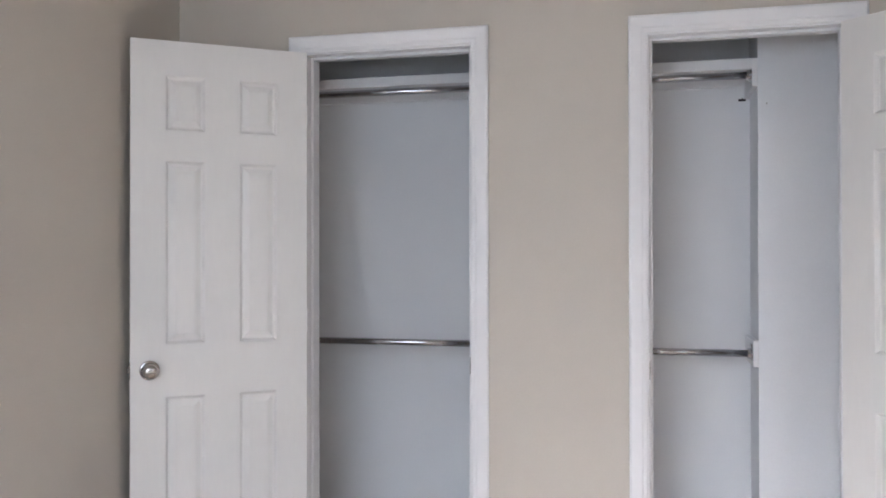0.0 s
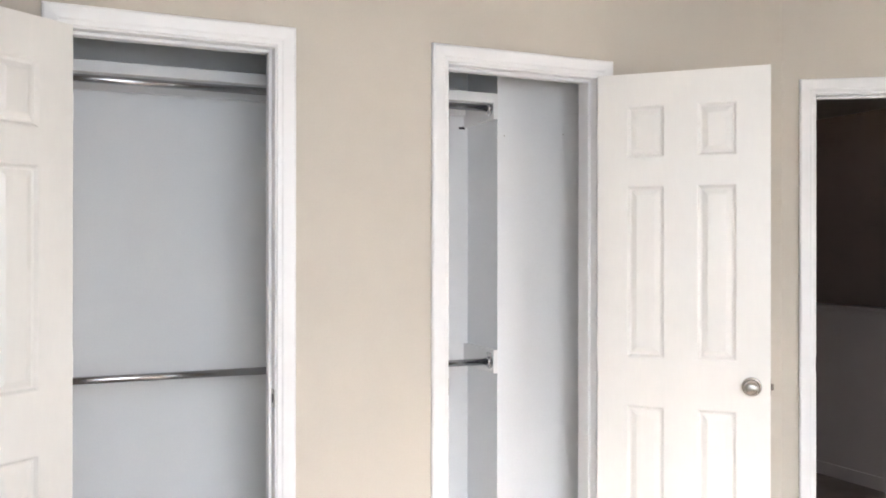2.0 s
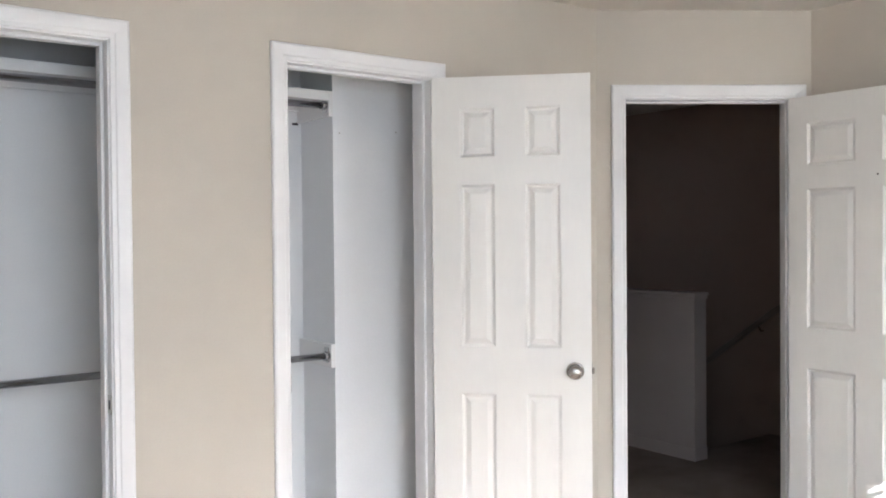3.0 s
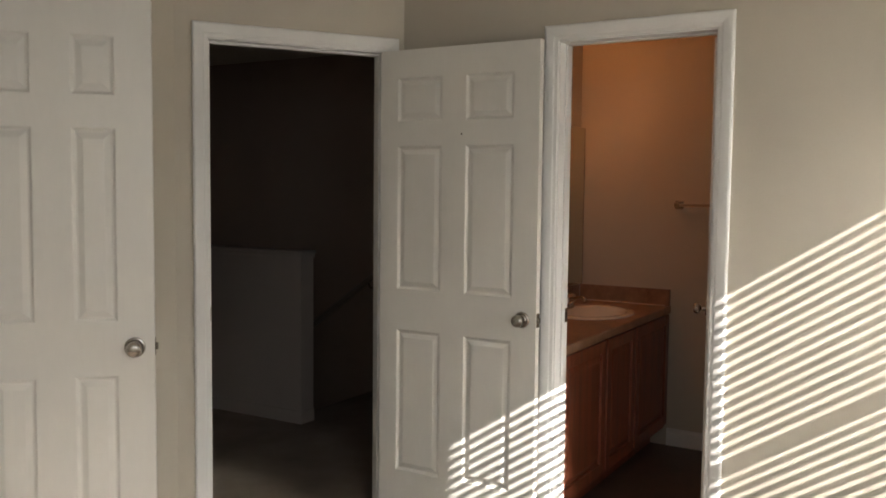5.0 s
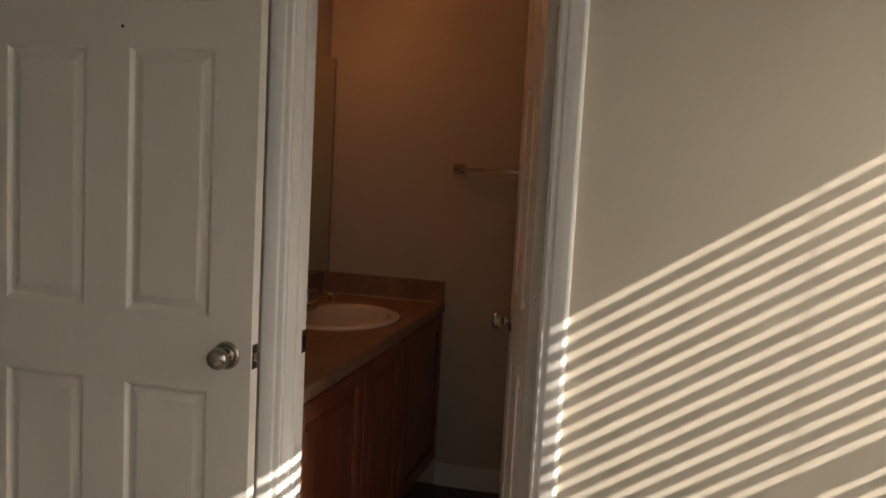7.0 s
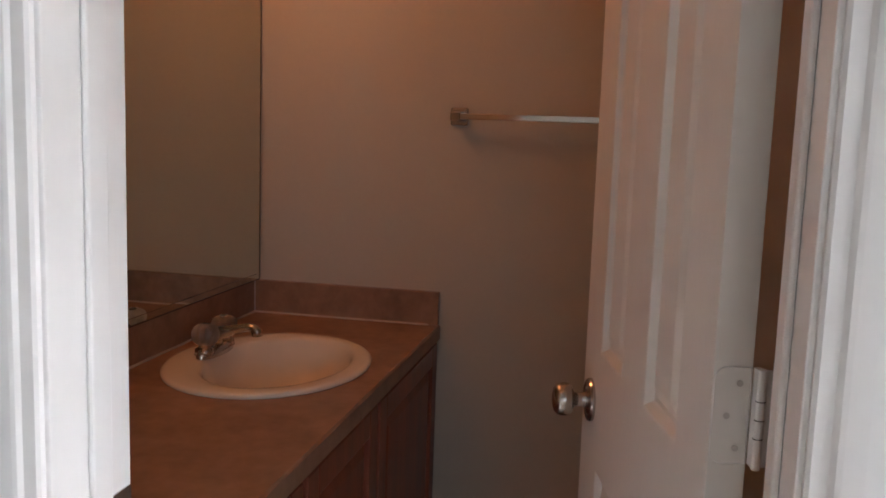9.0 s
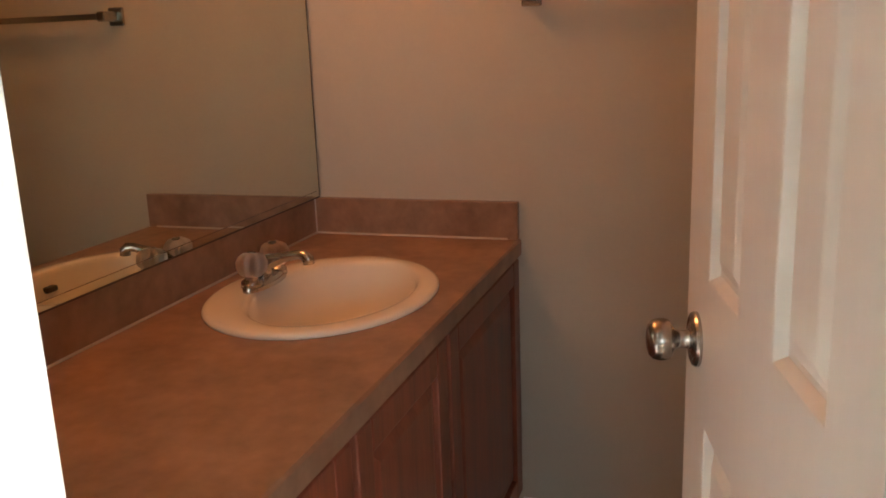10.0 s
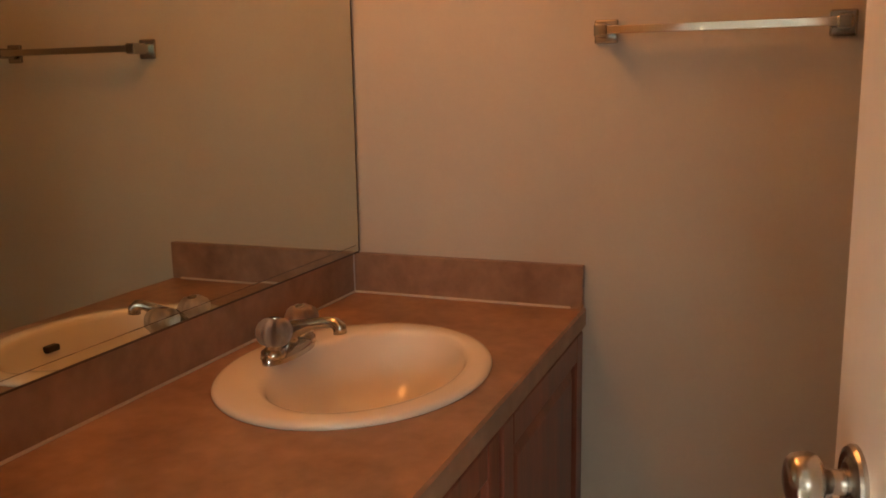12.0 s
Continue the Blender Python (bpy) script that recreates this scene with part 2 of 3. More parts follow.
wall("wall_window", pose(0, BACK_Y, 0, 0, 0, 180), -BATH_X0 - 0.0, -LEFT_X + 0.1, 0.16, PAINT, "beige wall with a blind-covered window and a second one added for fill light", [(-WIN_X1, -WIN_X0, WIN_Z0, WIN_Z1), (-WIN2_X1, -WIN2_X0, WIN_Z0, WIN_Z1)])
# closets
CB = CLOSET_Y
wall("wall_closet_back", pose(0, CB, 0), LEFT_X - 0.1, 2.45, 0.1, CLOSET, "white painted back wall of the closets")
tagged(linked("wall_closet_left", boxes((LEFT_X - 0.02, LEFT_X, WD, CB, 0, CEIL_Z)), CLOSET), "white painted closet end wall", "wall", kind="structure")
tagged(linked("wall_closet_divider", boxes((0.84, 0.93, WD, CB, 0, CEIL_Z)), CLOSET), "white painted wall between the two closets", "wall", kind="structure")
tagged(linked("wall_closet_chase", boxes((PX, 2.40, PY, CB, 0, CEIL_Z)), CLOSET), "white boxed-out corner inside the closet", "wall", kind="structure")
tagged(linked("wall_closet_right", boxes((2.40, 2.50, WD, CB + 0.1, 0, CEIL_Z)), CLOSET), "white painted closet end wall", "wall", kind="structure")
# hallway
HX1, HY1 = 5.45, 2.7
tagged(linked("wall_hall_far", boxes((HX1, HX1 + 0.1, BATH_Y, HY1, -1.6, CEIL_Z)), HALL_DIMMED), "taupe stairwell wall, dimness put into its colour", "wall", kind="structure")
tagged(linked("wall_hall_end", boxes((2.5, HX1, HY1, HY1 + 0.1, -1.6, CEIL_Z)), HALL_DIMMED), "taupe hallway end wall, dimness put into its colour", "wall", kind="structure")
tagged(linked("wall_hall_west", boxes((2.502, 2.6, WD + 0.03, HY1, 0, CEIL_Z)), HALL_DIMMED), "taupe hallway side wall, dimness put into its colour", "wall", kind="structure")
# bathroom
tagged(linked("wall_mirror", boxes((BATH_X0, HX1, BATH_Y, BATH_Y + 0.12, 0, CEIL_Z)), PAINT), "beige bathroom wall behind the mirror", "wall", kind="structure")
tagged(linked("wall_bathroom_far", boxes((FX, FX + 0.1, -2.75, BATH_Y, 0, CEIL_Z)), PAINT), "beige bathroom wall lit by warm light", "wall", kind="structure")
tagged(linked("wall_bathroom_right", boxes((BATH_X0, FX, -2.75, -2.65, 0, CEIL_Z)), PAINT), "plain beige bathroom end wall", "wall", kind="structure")

tagged(linked("floor", boxes((LEFT_X - 0.1, CX + 0.02, BACK_Y - 0.2, CB + 0.1, -0.12, 0), (CX + 0.02, HALF_X + 0.1, BATH_Y + 0.02, HY1, -0.12, 0), (2.4, CX + 0.02, CB + 0.1, HY1, -0.12, 0), (HALF_X + 0.1, HX1, BATH_Y + 0.02, 0.95, -0.12, 0)), CARPET),
       "brown carpet floor of bedroom and hallway", "floor", kind="structure")
tagged(linked("floor_bathroom", boxes((CX + 0.02, FX, -2.75, BATH_Y + 0.02, -0.1, 0.004)), VINYL), "dark vinyl bathroom floor", "floor", kind="structure")
tagged(linked("ceiling", boxes((LEFT_X - 0.1, HX1 + 0.1, BACK_Y - 0.2, HY1 + 0.1, CEIL_Z, CEIL_Z + 0.12)), CEIL), "off-white textured ceiling", "ceiling", kind="structure")


# ---- door frames and doors ----
PROFILE = ((0.0, 0.0), (0.0, 0.007), (0.003, 0.0095), (0.014, 0.0105), (0.018, 0.0135), (0.022, 0.0145), (0.036, 0.0165), (0.049, 0.0175), (0.054, 0.0155), (0.057, 0.012), (0.057, 0.0))


def casing(parent, w, zo, cw, side):
    """One mitred length of moulded casing: 'l', 'r' or 'h'."""
    bm = bmesh.new()
    k = (cw - 0.005) / 0.057
    ends = []
    for u, h in PROFILE:
        u = 0.005 + u * k
        if side == "l":
            pair = ((-u, -h, 0), (-u, -h, zo + u))
        elif side == "r":
            pair = ((w + u, -h, 0), (w + u, -h, zo + u))
        else:
            pair = ((-u, -h, zo + u), (w + u, -h, zo + u))
        ends.append([bm.verts.new(p) for p in pair])
    for a, b in zip(ends, ends[1:]):
        bm.faces.new((a[0], a[1], b[1], b[0]))
    return part("casing", bm, TRIM, parent)


def door_frame(name, m, w, depth, cw, stop, strike, label, lip=0.011):
    top = tagged(placed(new(name), m), label, "door frame", kind="structure")
    zo = OPEN_Z
    part("jamb", boxes((-JAMB, 0, -0.001, depth + 0.001, 0, zo), bevel=0.0015), TRIM, top)
    part("jamb", boxes((w, w + JAMB, -0.001, depth + 0.001, 0, zo), bevel=0.0015), TRIM, top)
    part("head_jamb", boxes((-JAMB, w + JAMB, -0.001, depth + 0.001, zo, zo + JAMB), bevel=0.0015), TRIM, top)
    part("door_stop", boxes((0, lip, stop, stop + 0.032, 0, zo), bevel=0.003), TRIM, top)
    part("door_stop", boxes((w - lip, w, stop, stop + 0.032, 0, zo), bevel=0.003), TRIM, top)
    part("door_stop", boxes((lip, w - lip, stop, stop + 0.032, zo - lip, zo), bevel=0.003), TRIM, top)
    for side in "lrh":
        casing(top, w, zo, cw, side)
    sx, ys = strike
    s = 1 if sx == 0 else -1
    x = 0 if sx == 0 else w
    plate = part("strike_plate", boxes((min(x, x + s * 0.0025), max(x, x + s * 0.0025), ys - 0.016, ys + 0.016, KNOB_Z - 0.029, KNOB_Z + 0.029), bevel=0.001), NICKEL, top, "nickel strike plate")
    part("latch_hole", boxes((min(x, x + s * 0.0032), max(x, x + s * 0.0032), ys - 0.006, ys + 0.006, KNOB_Z - 0.013, KNOB_Z + 0.013)), DARK, plate)
    return top


door_frame("door_frame_1", A_M, WA, WD, CASE_W, 0.037, (1, 0.018), "white moulded frame of a closet doorway")
door_frame("door_frame_2", pose(RX, 0, 0), WA, WD, CASE_W, 0.037, (0, 0.018), "white moulded frame of a closet doorway")
door_frame("door_frame_3", B_M @ pose(B0, 0, 0), BW, WD, CASE_W, 0.037, (0, 0.018), "white moulded frame of the hallway doorway")
door_frame("door_frame_4", C_M, CW_, CD, CASE_W, CD - 0.07, (0, CD - 0.018), "white moulded frame of the bathroom doorway", 0.0065)

RINGS = ((0, 0), (0.003, 0.0008), (0.011, 0.0105), (0.0165, 0.0110), (0.034, 0.0030), (0.037, 0.0024))
T = 0.0175


def six_panel_door(name, pivot, side, angle, w, stile, label, gap=0.005, lean=0.0):
    """side: +1 or -1, the local y side on which the body lies from the pivot line."""
    p = Vector((pivot[0], pivot[1], 0))
    m = Matrix.Translation(p) @ pose(0, 0, 0.010, 0, 0, angle) @ Matrix.Translation((0, side * T, 0))
    top = tagged(placed(new(name), m), label, "door", kind="structure")
    h = DOOR_Z - 0.010
    mid = 0.11
    pw = (w - 2 * stile - mid) / 2
    xs = [gap] + [x - lean for x in (stile, stile + pw, stile + pw + mid, w - stile)] + [w]
    zs = [0, 0.235, 0.85, 1.02, 1.628, 1.727, 1.912, h]
    bm = bmesh.new()
    grid = {}

    def vert(i, k, y):
        key = (i, k, y > 0)
        if key not in grid:
            grid[key] = bm.verts.new((xs[i], y, zs[k]))
        return grid[key]

    holes = [(i, k) for i in (1, 3) for k in (1, 3, 5)]
    for y in (-T, T):
        for i in range(5):
            for k in range(7):
                if (i, k) not in holes:
                    bm.faces.new((vert(i, k, y), vert(i + 1, k, y), vert(i + 1, k + 1, y), vert(i, k + 1, y)))
    for k in range(7):
        for i in (0, 5):
            bm.faces.new((vert(i, k, -T), vert(i, k, T), vert(i, k + 1, T), vert(i, k + 1, -T)))
    for i in range(5):
        for k in (0, 7):
            bm.faces.new((vert(i, k, -T), vert(i, k, T), vert(i + 1, k, T), vert(i + 1, k, -T)))
    part("slab", bm, DOOR, top)
    for i, k in holes:
        bm = bmesh.new()
        for s in (-1, 1):
            loops = []
            for inset, sink in RINGS:
                a, b, c, d = xs[i] + inset, xs[i + 1] - inset, zs[k] + inset, zs[k + 1] - inset
                y = s * (T - sink)
                loops.append([bm.verts.new(q) for q in ((a, y, c), (b, y, c), (b, y, d), (a, y, d))])
            for a, b in zip(loops, loops[1:]):
                for j in range(4):
                    bm.faces.new((a[j], a[(j + 1) % 4], b[(j + 1) % 4], b[j]))
            bm.faces.new(loops[-1])
        part("panel", bm, DOOR, top)
    kz = KNOB_Z - 0.010
    for s in (-1, 1):
        kn = part("door_knob", lathe([(0.001, 0.0585), (0.011, 0.058), (0.0185, 0.0560), (0.0232, 0.0515), (0.0250, 0.0450), (0.0250, 0.0385), (0.0232, 0.0325), (0.0180, 0.0290), (0.0122, 0.0270), (0.0106, 0.0190), (0.0110, 0.0120), (0.0130, 0.0070)], 28,
                                  Matrix.Translation((w - 0.06, s * T, kz)) @ pose(0, 0, 0, -90 * s)), NICKEL, top, "round satin nickel door knob", smooth=True)
        part("rose", lathe([(0.0325, 0.0), (0.0325, 0.0035), (0.0305, 0.0065), (0.0265, 0.0078), (0.022, 0.0066), (0.017, 0.0090), (0.012, 0.0095)], 32, Matrix.Translation((w - 0.06, s * T, kz)) @ pose(0, 0, 0, -90 * s)), NICKEL, kn, smooth=False)
    plate = part("latch_plate", boxes((w - 0.0005, w + 0.0015, -0.0125, 0.0125, kz - 0.0285, kz + 0.0285), bevel=0.0006), NICKEL, top, "nickel latch plate")
    part("latch_bolt", boxes((w, w + 0.010, -0.007, 0.007, kz - 0.011, kz + 0.011), bevel=0.003), NICKEL, plate)
    for hz in (0.28, HINGE_Z - 0.006, 1.80):
        y0 = -side * (T + 0.004)
        hinge = part("hinge", lathe([(0.0028, -0.046), (0.0042, -0.045), (0.0042, 0.045), (0.0028, 0.046)], 12, Matrix.Translation((-0.001, y0, hz))), TRIM, top, "painted butt hinge")
        turn = [math.radians(15 * q) for q in range(7)]
        rim = [(-0.0165, -0.0445)] + [(0.0055 + 0.011 * math.sin(q), -0.0335 - 0.011 * math.cos(q)) for q in turn] + [(0.0055 + 0.011 * math.cos(q), 0.0335 + 0.011 * math.sin(q)) for q in turn] + [(-0.0165, 0.0445)]
        bm = loft([[(x, y * side, hz + z) for y, z in rim] for x in (gap - 0.0025, gap + 0.001)])
        if gap > 0.01:
            box(bm, -0.001, gap, -side * (T + 0.006) - 0.0012, -side * (T + 0.006) + 0.0012 + side * 0.004, hz - 0.0445, hz + 0.0445)
        part("hinge_leaf", bm, TRIM, hinge)
        if gap > 0.01:
            ya, yb = sorted((y0 - side * 0.014, y0 + side * 0.003))
            part("hinge_leaf", boxes((0.0005, 0.003, ya, yb, hz - 0.0445, hz + 0.0445), bevel=0.0008), TRIM, hinge)
        for dz in (-0.03, 0, 0.03):
            part("screw", lathe([(0.003, 0), (0.003, 0.0006), (0.0016, 0.0008)], 10, Matrix.Translation((gap - 0.0025, (0.006 if dz else -0.004) * -side, hz + dz)) @ pose(0, 0, 0, 0, -90)), SCREW, hinge)
        for dz in (-0.017, 0.0, 0.017):
            part("knuckle_gap", lathe([(0.0044, -0.0005), (0.0044, 0.0005)], 12, Matrix.Translation((-0.001, y0, hz + dz))), DARK, hinge)
    return top


six_panel_door("door_1", (0, -0.01), 1, TH_L, WA - 0.005, 0.108, "white six-panel closet door, swung wide open against the wall")
six_panel_door("door_2", (RX + WA, -0.01), -1, TH_R, WA - 0.005, 0.108, "white six-panel closet door standing open at an angle")
o2 = Vector((AX, 0, 0)) + B_DIR * (B0 + BW)
six_panel_door("door_3", (o2.x - 0.01 * math.sin(radians(BETA)), o2.y - 0.01 * math.cos(radians(BETA))), -1, TH_B, BW, 0.098, "white six-panel hallway door opened back beside the bathroom doorway", lean=0.009)
hole = lathe([(0.004, 0.0), (0.004, 0.0008), (0.001, 0.001)], 10, Matrix.Translation((0.40, -T, 1.672)) @ pose(0, 0, 0, 90))
part("screw_hole", hole, DARK, bpy.data.objects["door_3"], "small dark screw hole")
six_panel_door("door_4", (CX + HINGE_DX - 0.003, C0 - CW_ + 0.008), 1, TH_C - 0.1, CW_ - 0.013, 0.108, "white six-panel bathroom door opened inwards", 0.012)

# ---- windows and blind ----
ww, wh = WIN_X1 - WIN_X0, WIN_Z1 - WIN_Z0


def window(name, m, w, h, y, label):
    """A single-hung window; local y = 0 is the room face and the frame lies at y, outside it."""
    win = tagged(placed(new(name), m), label, "window", kind="structure")
    part("window_frame", boxes((0, 0.035, y - 0.035, y + 0.035, 0, h), (w - 0.035, w, y - 0.035, y + 0.035, 0, h), (0.035, w - 0.035, y - 0.035, y + 0.035, 0, 0.035), (0.035, w - 0.035, y - 0.035, y + 0.035, h - 0.035, h), bevel=0.002), TRIM, win)
    part("meeting_rail", boxes((0.035, w - 0.035, y - 0.02, y + 0.02, RAIL_Z - 0.022, RAIL_Z + 0.022), bevel=0.003), TRIM, win)
    for z0, z1 in ((0.035, RAIL_Z - 0.022), (RAIL_Z + 0.022, h - 0.035)):
        pane = part("pane", boxes((0.035, w - 0.035, y - 0.002, y + 0.002, z0, z1)), GLASS, win)
        pane.visible_shadow = False
    part("window_sill", boxes((0.0, w, y + 0.035, 0.012, -0.004, 0.016), bevel=0.003), TRIM, win)


window("window_1", pose(WIN_X0, BACK_Y, WIN_Z0), ww, wh, -0.115, "white single-hung window behind a slatted blind")
# this second window is assumed, it only houses the fill lamp
window("added_window_2", pose(WIN2_X0, BACK_Y, WIN_Z0), WIN2_X1 - WIN2_X0, wh, -0.115, "white single-hung window behind a slatted blind")


def venetian_blind(m, w, h, tilt, label, over=0.025):
    blind = thing("window_blind", m, label, "blind")
    part("headrail", boxes((-over, w + over, -0.03, 0.03, h - 0.005, h + 0.05), bevel=0.003), BLIND, blind)
    part("bottom_rail", boxes((-over, w + over, -0.025, 0.025, -0.03, -0.014), bevel=0.004), BLIND, blind)
    d = 0.025 if tilt < 20 else 0.033
    ring = [(-d, 0.0), (-0.012, 0.0025), (0.0, 0.0032), (0.012, 0.0025), (d, 0.0), (0.012, -0.0005), (0.0, 0.0002), (-0.012, -0.0005)]
    first = None
    z = h - 0.005 - SLAT_PITCH * SLAT_0
    while z > 0.0:
        if first is None:
            ob = first = part("slat", loft([[(x, y, k) for y, k in ring] for x in (-over, w + over)]), BLIND, blind)
        else:
            ob = new("slat", first.data)
            ob.parent = blind
        ob.matrix_basis = pose(0, 0, z, tilt)
        z -= SLAT_PITCH
    for x in (0.15, w / 2, w - 0.15):
        part("ladder_cord", tube([(x, 0.036, -0.02), (x, 0.036, h)], 0.0009, 6), BLIND, blind)


venetian_blind(pose(WIN_X0, BACK_Y + 0.035, WIN_Z0), ww, wh, -8.5, "white faux-wood venetian blind with open slats")
venetian_blind(pose(WIN2_X0, BACK_Y + 0.035, WIN_Z0), WIN2_X1 - WIN2_X0, wh, -48, "white faux-wood venetian blind with half-closed slats on the window added for fill light")
# assumed side window and closed blind, added behind the side fill lamp
window("added_window_3", pose(LEFT_X, SIDE_Y1, WIN_Z0, 0, 0, -90), SIDE_Y1 - SIDE_Y0, wh, -0.09, "white single-hung window added out of view for fill light, behind a closed blind")
venetian_blind(pose(LEFT_X + 0.035, SIDE_Y1, WIN_Z0, 0, 0, -90), SIDE_Y1 - SIDE_Y0, wh, 66, "white faux-wood venetian blind with closed slats on the added side window", 0.16)

# ---- closets ----
SHELF_Z = RU_Z + 0.03


def closet_fit(x0, x1, right_cleat, up=0.0):
    shelf = thing("closet_shelf", pose(x0, PY, SHELF_Z), "white painted closet shelf above the rod", "shelf", "closet shelves")
    part("board", boxes((0, x1 - x0, 0, CB - PY, 0.018, 0.036), bevel=0.0015), CLOSET, shelf)
    part("front_edge", boxes((0, x1 - x0, -0.003, 0.016, 0.0, 0.038), bevel=0.002), TRIM, shelf)
    part("back_cleat", boxes((0, x1 - x0, CB - PY - 0.018, CB - PY, -0.015, 0.018), bevel=0.0015), CLOSET, shelf)
    for zc in (RU_Z + 0.013, RL_Z + up):
        y = PY + 0.028
        end = x1 - (0.019 if right_cleat else 0)
        rod = thing("closet_rod", pose(x0, y, zc), "polished chrome closet hanging rod", "rod", "closet rods")
        part("bar", tube([(0.0, 0, 0), (end - x0, 0, 0)], 0.0128, 24), STEEL, rod, smooth=True)
        for xx, turn in ((0.0, 90), (end - x0, -90)):
            part("flange", lathe([(0.028, 0), (0.028, 0.003), (0.019, 0.005), (0.019, 0.016), (0.016, 0.017)], 24, pose(xx, 0, 0, 0, turn)), STEEL, rod)
        if right_cleat:
            part("bracket", boxes((end - x0 - 0.007, end - x0 - 0.0005, -0.017, 0.017, -0.021, 0.036), bevel=0.003), STEEL, rod, "open-topped metal rod bracket")
            cleat = thing("rod_cleat", pose(x1, PY, zc), "white board cleat carrying the closet rod end", "cleat", "rod cleats")
            part("board", boxes((-0.019, 0.0, -0.004, CB - PY, -0.045, 0.048), bevel=0.002), TRIM, cleat)


closet_fit(LEFT_X, 0.84, False, 0.013)
closet_fit(0.93, PX, True)
hook = thing("wall_hook", pose(HK_X, CB, HK_Z), "small dark screw hook in the closet wall", "hook")
part("hook", tube([(0, 0, 0), (0, -0.008, 0), (0, -0.012, 0.003), (0, -0.012, 0.007)], 0.002, 8), DARK, hook)
part("plate", boxes((-0.014, 0.014, -0.003, 0, -0.0045, 0.0045), bevel=0.001), DARK, hook)
for x, z in ((PX + 0.03, 1.86), (PX + 0.3, 1.88)):
    s = thing("screw", pose(x, PY, z, 90), "small metal screw in the white closet wall", "screw", "closet wall screws")
    part("head", lathe([(0.0028, 0), (0.0028, 0.0012), (0.0014, 0.0016)], 10), SCREW, s)

# ---- hallway ----
half = tagged(placed(new("half_wall"), pose(HALF_X, HALF_Y, 0)), "white capped half wall beside the stairs, its shade put into the colour", "half wall", kind="structure")
# body, cap and baseboard all take the shade-darkened colour
part("body", boxes((0, 0.12, 0, HY1 - HALF_Y, 0, 1.03)), HALF_SHADED, half)
part("cap", boxes((-0.014, 0.134, -0.014, HY1 - HALF_Y, 1.048, 1.07), bevel=0.006), HALF_SHADED, half)
part("cap_moulding", boxes((-0.007, 0.127, -0.007, HY1 - HALF_Y, 1.025, 1.048), bevel=0.003), HALF_SHADED, half)
part("baseboard", boxes((-0.008, 0, -0.008, HY1 - HALF_Y, 0, 0.08), (0, 0.12, -0.008, 0, 0, 0.08), bevel=0.002), HALF_SHADED, half)
tagged(linked("floor_stairwell", boxes((HALF_X - 0.1, HX1, 0.9, HY1, -1.75, -1.6), (HALF_X - 0.1, HALF_X + 0.119, 0.9, HY1, -1.6, -0.12), (HALF_X + 0.12, HX1, 0.85, 0.93, -1.6, -0.12)), CARPET), "dark floor at the foot of the stairs", "floor", kind="structure")
stairs = tagged(placed(new("stairs"), pose(HALF_X + 0.12, 0.95, 0)), "brown carpeted stairs going down", "stairs", kind="structure")
for i in range(7):
    part("step", boxes((0, HX1 - HALF_X - 0.12, i * 0.25 - 0.02, (i + 1) * 0.25, -0.18 * (i + 1) - 0.16, -0.18 * (i + 1)), bevel=0.012), CARPET, stairs)
rail = thing("handrail", pose(HX1, 0, 0), "dark wooden handrail on the stairwell wall", "handrail")
part("rail", tube([(-0.06, 0.80, 0.93), (-0.06, 0.86, 0.90), (-0.06, 2.4, -0.23)], 0.022, 14), RAILWOOD, rail, smooth=True)
for y in (1.0, 2.0):
    z = 0.90 - (y - 0.86) * 0.734
    part("bracket", tube([(0, y, z - 0.06), (-0.03, y, z - 0.06), (-0.06, y, z - 0.02)], 0.007, 8), NICKEL, rail)

# ---- bathroom ----
tagged(linked("baseboard", boxes((FX - 0.012, FX, -2.65, BATH_Y - 0.56, 0.004, 0.082), (FX - 0.008, FX, -2.65, BATH_Y - 0.56, 0.082, 0.105), bevel=0.003), TRIM), "white baseboard in the bathroom", "baseboard", kind="structure")

VX0 = BATH_X0 + 0.003
FRONT = BATH_Y - 0.02 - CTR_D - 0.004
SX, SY = SINK


def oval(a, b, cy, z, n=64):
    return [(a * math.cos(2 * math.pi * i / n), cy + b * math.sin(2 * math.pi * i / n), z) for i in range(n)]


# countertop with an oval cut-out
ctop = thing("countertop", pose(SX, SY, CTR_Z), "brown mottled laminate vanity countertop with backsplash", "countertop")
x0, x1, y0, y1 = VX0 - SX, FX - 0.001 - SX, FRONT - SY, BATH_Y - 0.001 - SY
angles = sorted([2 * math.pi * i / 64 for i in range(64)] + [math.atan2(y, x) % (2 * math.pi) for x in (x0, x1) for y in (y0, y1)])
outer, inner = [], []
for a in angles:
    c, s = math.cos(a), math.sin(a)
    k = min([(x1 if c > 0 else x0) / c if abs(c) > 1e-9 else 1e9, (y1 if s > 0 else y0) / s if abs(s) > 1e-9 else 1e9])
    outer.append((c * k, s * k))
    r = 1 / math.hypot(c / 0.240, s / 0.192)
    inner.append((c * r, s * r))
bm = loft([[(x, y, -0.04) for x, y in inner], [(x, y, 0) for x, y in inner], [(x * (1 - 0.003 / abs(x1)), y - (0.004 if y < -0.2 else 0) * -1, 0) for x, y in outer],
           [(x, y, -0.005) for x, y in outer], [(x, y, -0.04) for x, y in outer], [(x, y, -0.04) for x, y in inner]], close=False)
part("top", bm, LAMINATE, ctop)
part("backsplash", boxes((x0, x1 - 0.02, y1 - 0.019, y1, 0.0005, SPL_H), bevel=0.002), LAMINATE, ctop)
part("side_splash", boxes((x1 - 0.0195, x1, y0 + 0.004, y1 - 0.0195, 0.0005, SPL_H), bevel=0.002), LAMINATE, ctop)
